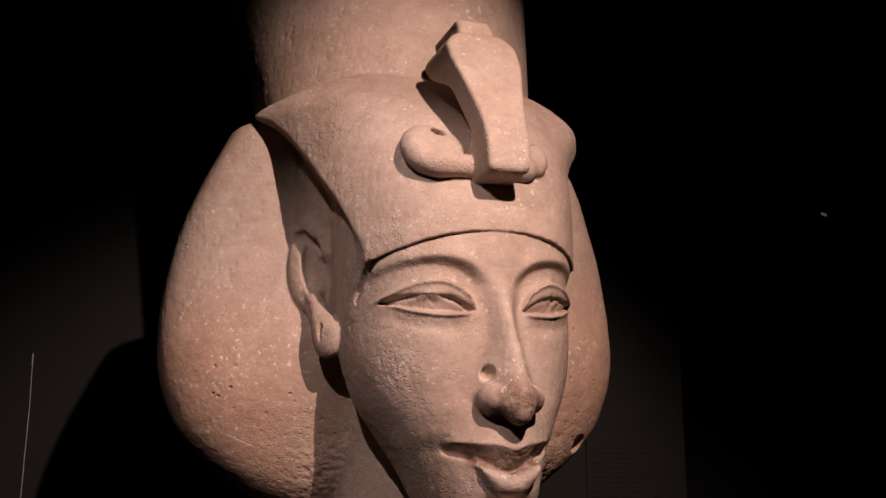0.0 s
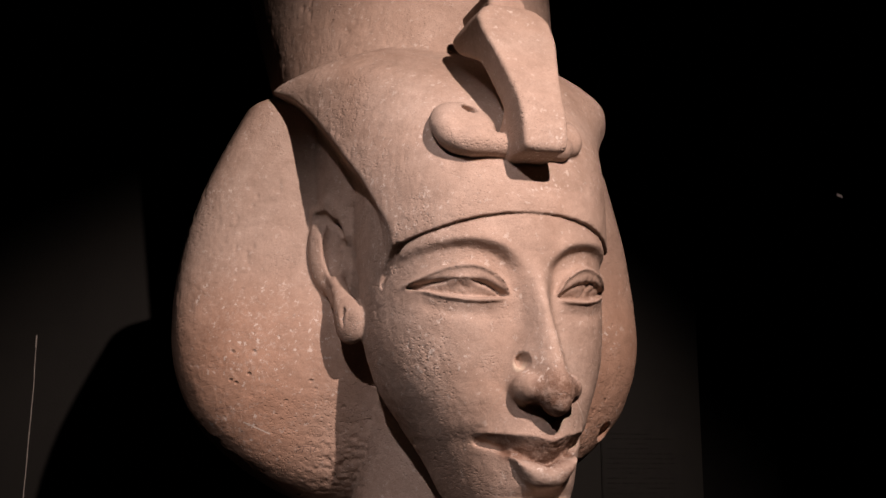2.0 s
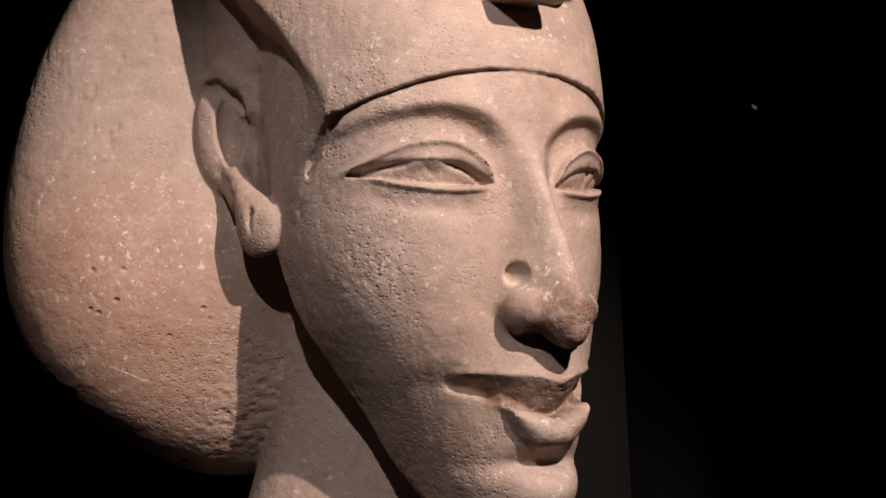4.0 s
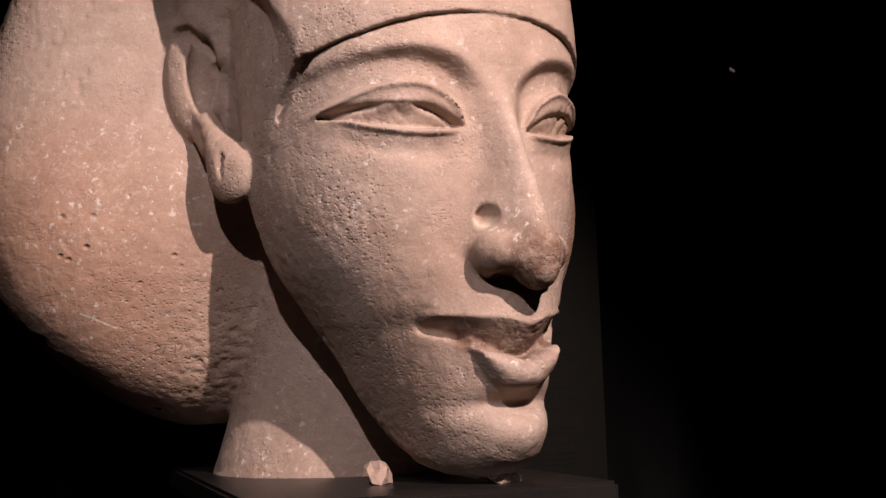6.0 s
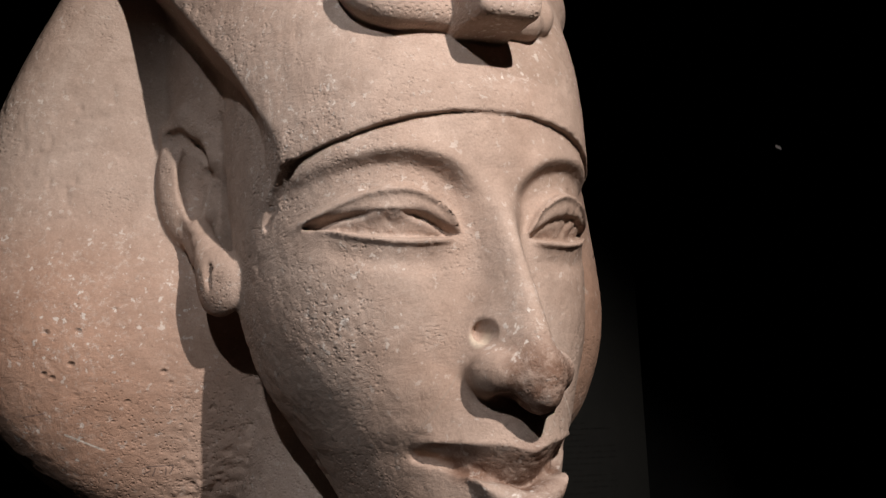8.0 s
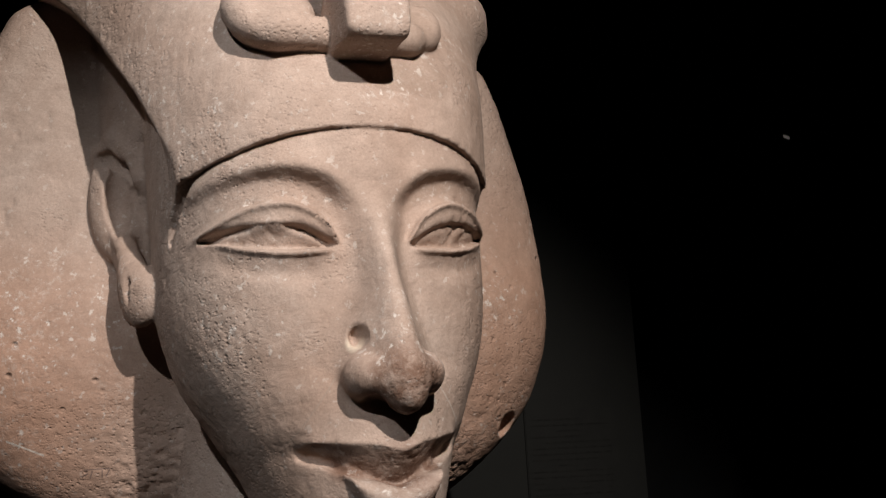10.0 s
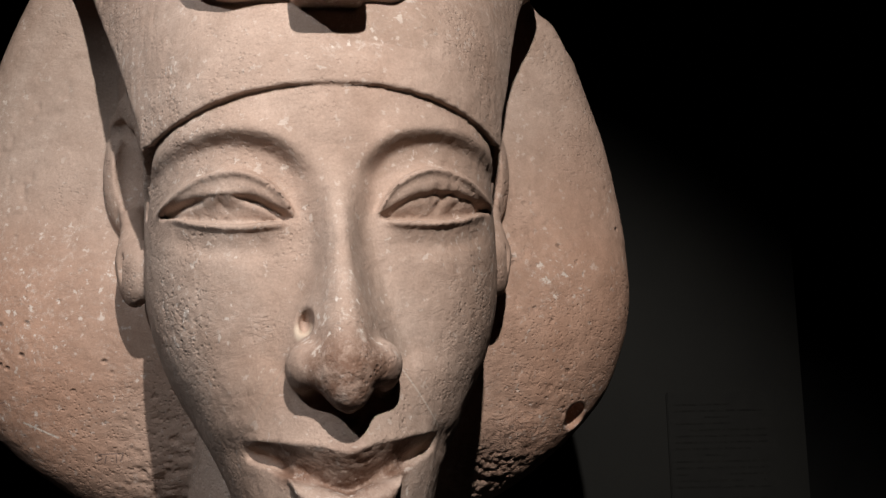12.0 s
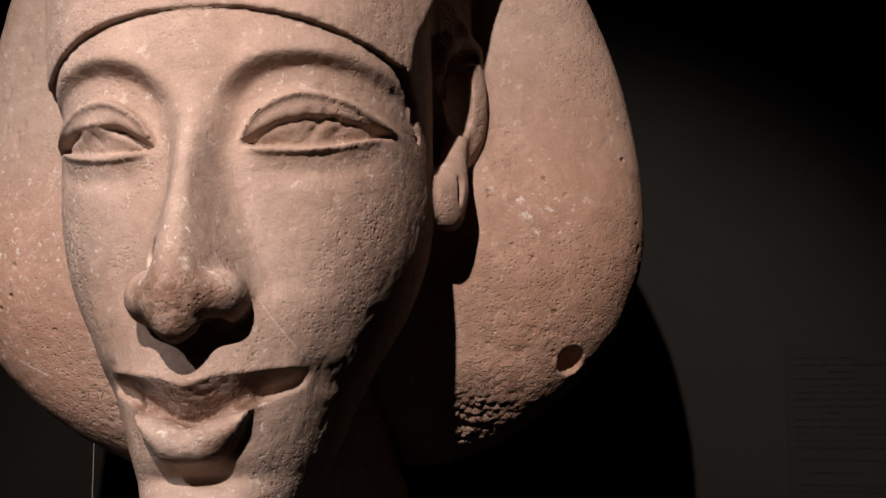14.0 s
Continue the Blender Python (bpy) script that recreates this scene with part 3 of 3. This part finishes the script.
def weather(p, quads):
    """Wear of the stone: soft unevenness, chipped edges, pitted patches."""
    n = np.zeros_like(p)
    face = np.cross(p[quads[:, 2]] - p[quads[:, 0]], p[quads[:, 3]] - p[quads[:, 1]])
    for k in range(4):
        for c in range(3):
            n[:, c] += np.bincount(quads[:, k], face[:, c], len(p))
    n /= np.maximum(np.linalg.norm(n, axis=1, keepdims=True), 1e-12)
    soft = lattice_noise(p, 14, 1) + 0.5 * lattice_noise(p, 31, 2) - 0.75
    fine = lattice_noise(p, 75, 3) + 0.6 * lattice_noise(p, 140, 4) - 0.8
    d = 0.0014 * soft + 0.0009 * fine
    pit = np.clip(lattice_noise(p, 88, 5) - 0.66, 0, 1) / 0.34
    spread = np.clip(lattice_noise(p, 9, 6) - 0.55, 0, 0.3) / 0.3 * np.clip((p[:, 1] - 0.1) / 0.2, 0.15, 1)
    chip = np.clip(lattice_noise(p * (1, 1, 1.4), 120, 7) + 0.5 * lattice_noise(p, 60, 8) - 0.6, 0, 1)
    for place, size, deep in (((0.270, 0.49, 1.640), 0.080, 0.024), ((-0.22, 0.47, 1.70), 0.12, 0.008), ((0.36, 0.47, 1.74), 0.13, 0.003), ((0.01, -0.10, 1.69), 0.07, 0.0035), ((-0.12, 0.02, 2.0), 0.045, 0.006), ((0.13, 0.02, 1.985), 0.055, 0.008), ((0.0, -0.12, 1.78), 0.05, 0.003), ((0.0, 0.2, 1.53), 0.16, 0.008), ((-0.178, 0.075, 1.855), 0.06, 0.004)):
        m = np.exp(-(((p - np.array(place)) ** 2).sum(1)) / (size * 0.7) ** 2)
        d = d - deep * m * chip
        spread = np.maximum(spread, 0.8 * m)
    hem = 2.112 - 0.85 * np.minimum(np.abs(p[:, 0]), 1) ** 2
    d = d - 0.0018 * chip * np.exp(-((p[:, 2] - hem) / 0.009) ** 2) * (p[:, 1] < 0.11)
    d = d - 0.0036 * pit * spread
    return p + n * d[:, None]


def stone_head():
    step = 0.0038
    p, quads = lattice((-0.62, -0.20, 1.47), (0.62, 1.18, 3.14), step, statue)
    p = weather(settle(p.astype(np.float32), statue, 2).astype(float), quads)
    me = bpy.data.meshes.new("statue_head")
    me.vertices.add(len(p))
    me.vertices.foreach_set("co", p.astype(np.float32).ravel())
    me.loops.add(quads.size)
    me.loops.foreach_set("vertex_index", quads.astype(np.int32).ravel())
    me.polygons.add(len(quads))
    me.polygons.foreach_set("loop_start", np.arange(0, quads.size, 4, dtype=np.int32))
    me.polygons.foreach_set("loop_total", np.full(len(quads), 4, dtype=np.int32))
    me.update(calc_edges=True)
    me.validate()
    me.polygons.foreach_set("use_smooth", np.ones(len(me.polygons), dtype=bool))
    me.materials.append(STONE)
    ob = new("statue_head", me)
    ob.matrix_world = Matrix.Translation((0, 0, 1.9)) @ pose(0, 0, 0, 0, -1.7, -3.5) @ Matrix.Translation((0, 0, -1.9))
    return tagged(ob, "colossal sandstone royal head with bag headcloth, cobra and broken crown", "statue")


stone_head()

# ---- small things in the gallery ----


def part(name, bm, mat, parent, label=""):
    me = bpy.data.meshes.new(name)
    bm.to_mesh(me)
    bm.free()
    me.materials.append(mat)
    ob = new(name, me)
    ob.parent = parent
    return tagged(ob, label) if label else ob


def block(lo, hi, bevel=0.0):
    bm = bmesh.new()
    bmesh.ops.create_cube(bm, size=1.0)
    for v in bm.verts:
        v.co = Vector([lo[i] + (v.co[i] + 0.5) * (hi[i] - lo[i]) for i in range(3)])
    if bevel:
        bmesh.ops.bevel(bm, geom=bm.edges[:], offset=bevel, segments=2, affect="EDGES")
    return bm


def tube(points, radius, sides=8):
    bm = bmesh.new()
    rings = []
    for i, p in enumerate(points):
        p = Vector(p)
        ahead = (Vector(points[min(i + 1, len(points) - 1)]) - Vector(points[max(i - 1, 0)])).normalized()
        u = ahead.orthogonal().normalized()
        w = ahead.cross(u)
        rings.append([bm.verts.new(p + radius * (math.cos(a) * u + math.sin(a) * w)) for a in (2 * math.pi * k / sides for k in range(sides))])
    for a, b in zip(rings, rings[1:]):
        for k in range(sides):
            bm.faces.new((a[k], a[(k + 1) % sides], b[(k + 1) % sides], b[k]))
    bm.faces.new(rings[0][::-1])
    bm.faces.new(rings[-1])
    return bm


def thing(name, at, label, category, group=""):
    ob = new(name)
    ob.matrix_world = at
    return tagged(ob, label, category, group)


PALE = painted("pale_cord_fibre", (0.45, 0.42, 0.38), 0.8, 60.0)
PANEL = painted("dark_text_panel", (0.0067, 0.0066, 0.0050), 0.75, 20.0)
FADED = painted("faded_grey_print", (0.0095, 0.0093, 0.0076), 0.9, 60.0, 0.6)
METAL = painted("black_lamp_metal", (0.02, 0.02, 0.02), 0.4, 10.0)


def wall_cord():
    cord = thing("cord", PARTITION @ pose(0, -0.004, 0), "thin pale cord hanging down the dark partition wall", "cord")
    rng = random.Random(4)
    pts = [(0.002 * math.sin(z * 9) + rng.uniform(-0.0006, 0.0006), 0, 2.085 - z) for z in np.linspace(0, 1.0, 40)]
    pts += [(pts[-1][0] + 0.006, -0.002, 1.075), (pts[-1][0] + 0.012, -0.002, 1.085)]
    part("strand", tube(pts, 0.0013, 6), PALE, cord)
    part("knot", tube([(0, -0.001, 2.085), (0, -0.001, 2.045)], 0.0024, 8), PALE, cord, "thicker knotted end of the cord")
    for z in (2.72, 2.79):
        part("nail", tube([(0.012, 0.003, z), (0.012, -0.004, z)], 0.003, 8), PALE, cord, "small pale nail in the wall")


def text_panel():
    """A dark wall panel with rows of worn print, which nobody could read."""
    panel = thing("information_panel", PARTITION @ pose(1.905, -0.006, 1.50), "dark wall panel with faded rows of print", "sign")
    part("board", block((0, -0.006, -0.45), (0.30, 0.006, 0.325), 0.003), PANEL, panel)
    rng = random.Random(9)
    z = 0.292
    while z > -0.40:
        u = 0.018
        end = rng.choice((0.27, 0.27, 0.27, 0.17))
        while u < end:
            w = min(rng.uniform(0.02, 0.09), end - u)
            if rng.random() < 0.82 and w > 0.008:
                part("printed_bar", block((u, -0.0072, z - 0.0022), (u + w, -0.0062, z + 0.0022)), FADED, panel)
            u += w + 0.007
        z -= rng.choice((0.017, 0.017, 0.017, 0.03))


def glow(name, colour, power):
    m, nt, b = material(name, 0.4)
    b.inputs["Base Color"].default_value = (0.3, 0.3, 0.3, 1)
    b.inputs["Emission Color"].default_value = (*colour, 1)
    b.inputs["Emission Strength"].default_value = power
    return m


def guide_lamp():
    lamp = thing("guide_lamp", pose(2.487, 1.80, 2.85, 0, 0, 20), "small dim guide lamp on a black pillar", "lamp")
    part("housing", block((-0.03, -0.005, -0.012), (0.03, 0.035, 0.022), 0.003), METAL, lamp)
    part("lens", block((-0.024, -0.0085, -0.006), (0.024, -0.0052, 0.006), 0.002), glow("dim_lamp_glass", (1.0, 0.85, 0.75), 0.07), lamp, "narrow dimly lit glass strip")


wall_cord()
text_panel()
guide_lamp()
pillar = tagged(box_mesh("wall_pillar", (-0.6, 0, 0), (0.6, 0.6, 4.6), BLACK), "black square gallery pillar", "wall", kind="structure")
pillar.matrix_world = pose(2.487, 1.80, 0, 0, 0, 20) @ pose(0, 0.036, 0)

plinth = thing("plinth", pose(0, 0, 0, 0, 0, -12.18), "black lacquered display plinth under the stone head", "plinth")
part("body", block((-0.32, -0.045, 0), (0.13, 0.785, PLINTH_TOP - 0.036), 0.006), PLINTH, plinth)
part("top_slab", block((-0.335, -0.06, PLINTH_TOP - 0.034), (0.145, 0.80, PLINTH_TOP + 0.004), 0.005), PLINTH, plinth, "scuffed black top slab")


def stone_chip(at, size, seed):
    rng = random.Random(seed)
    bm = bmesh.new()
    bmesh.ops.create_icosphere(bm, subdivisions=2, radius=1.0)
    for v in bm.verts:
        k = 0.75 + 0.5 * noise.noise(v.co * 1.3 + Vector((seed * 3.1, 0, 0)))
        v.co = Vector((v.co.x * size[0] * k, v.co.y * size[1] * k, max(v.co.z * size[2] * k, -size[2] * 0.45)))
    me = bpy.data.meshes.new("stone_chip")
    bm.to_mesh(me)
    bm.free()
    me.materials.append(STONE)
    ob = new("stone_chip", me)
    ob.matrix_world = pose(at[0], at[1], PLINTH_TOP + 0.004 + size[2] * 0.45, 0, 0, rng.uniform(0, 180))
    return tagged(ob, "broken sandstone chip lying on the black plinth", "stone", "stone chips")


for k, (at, size) in enumerate((((0.02, 0.02), (0.035, 0.025, 0.020)), ((0.10, 0.13), (0.030, 0.022, 0.018)), ((-0.10, 0.14), (0.040, 0.024, 0.026)), ((0.12, 0.24), (0.026, 0.020, 0.016)))):
    stone_chip(at, size, k + 1)
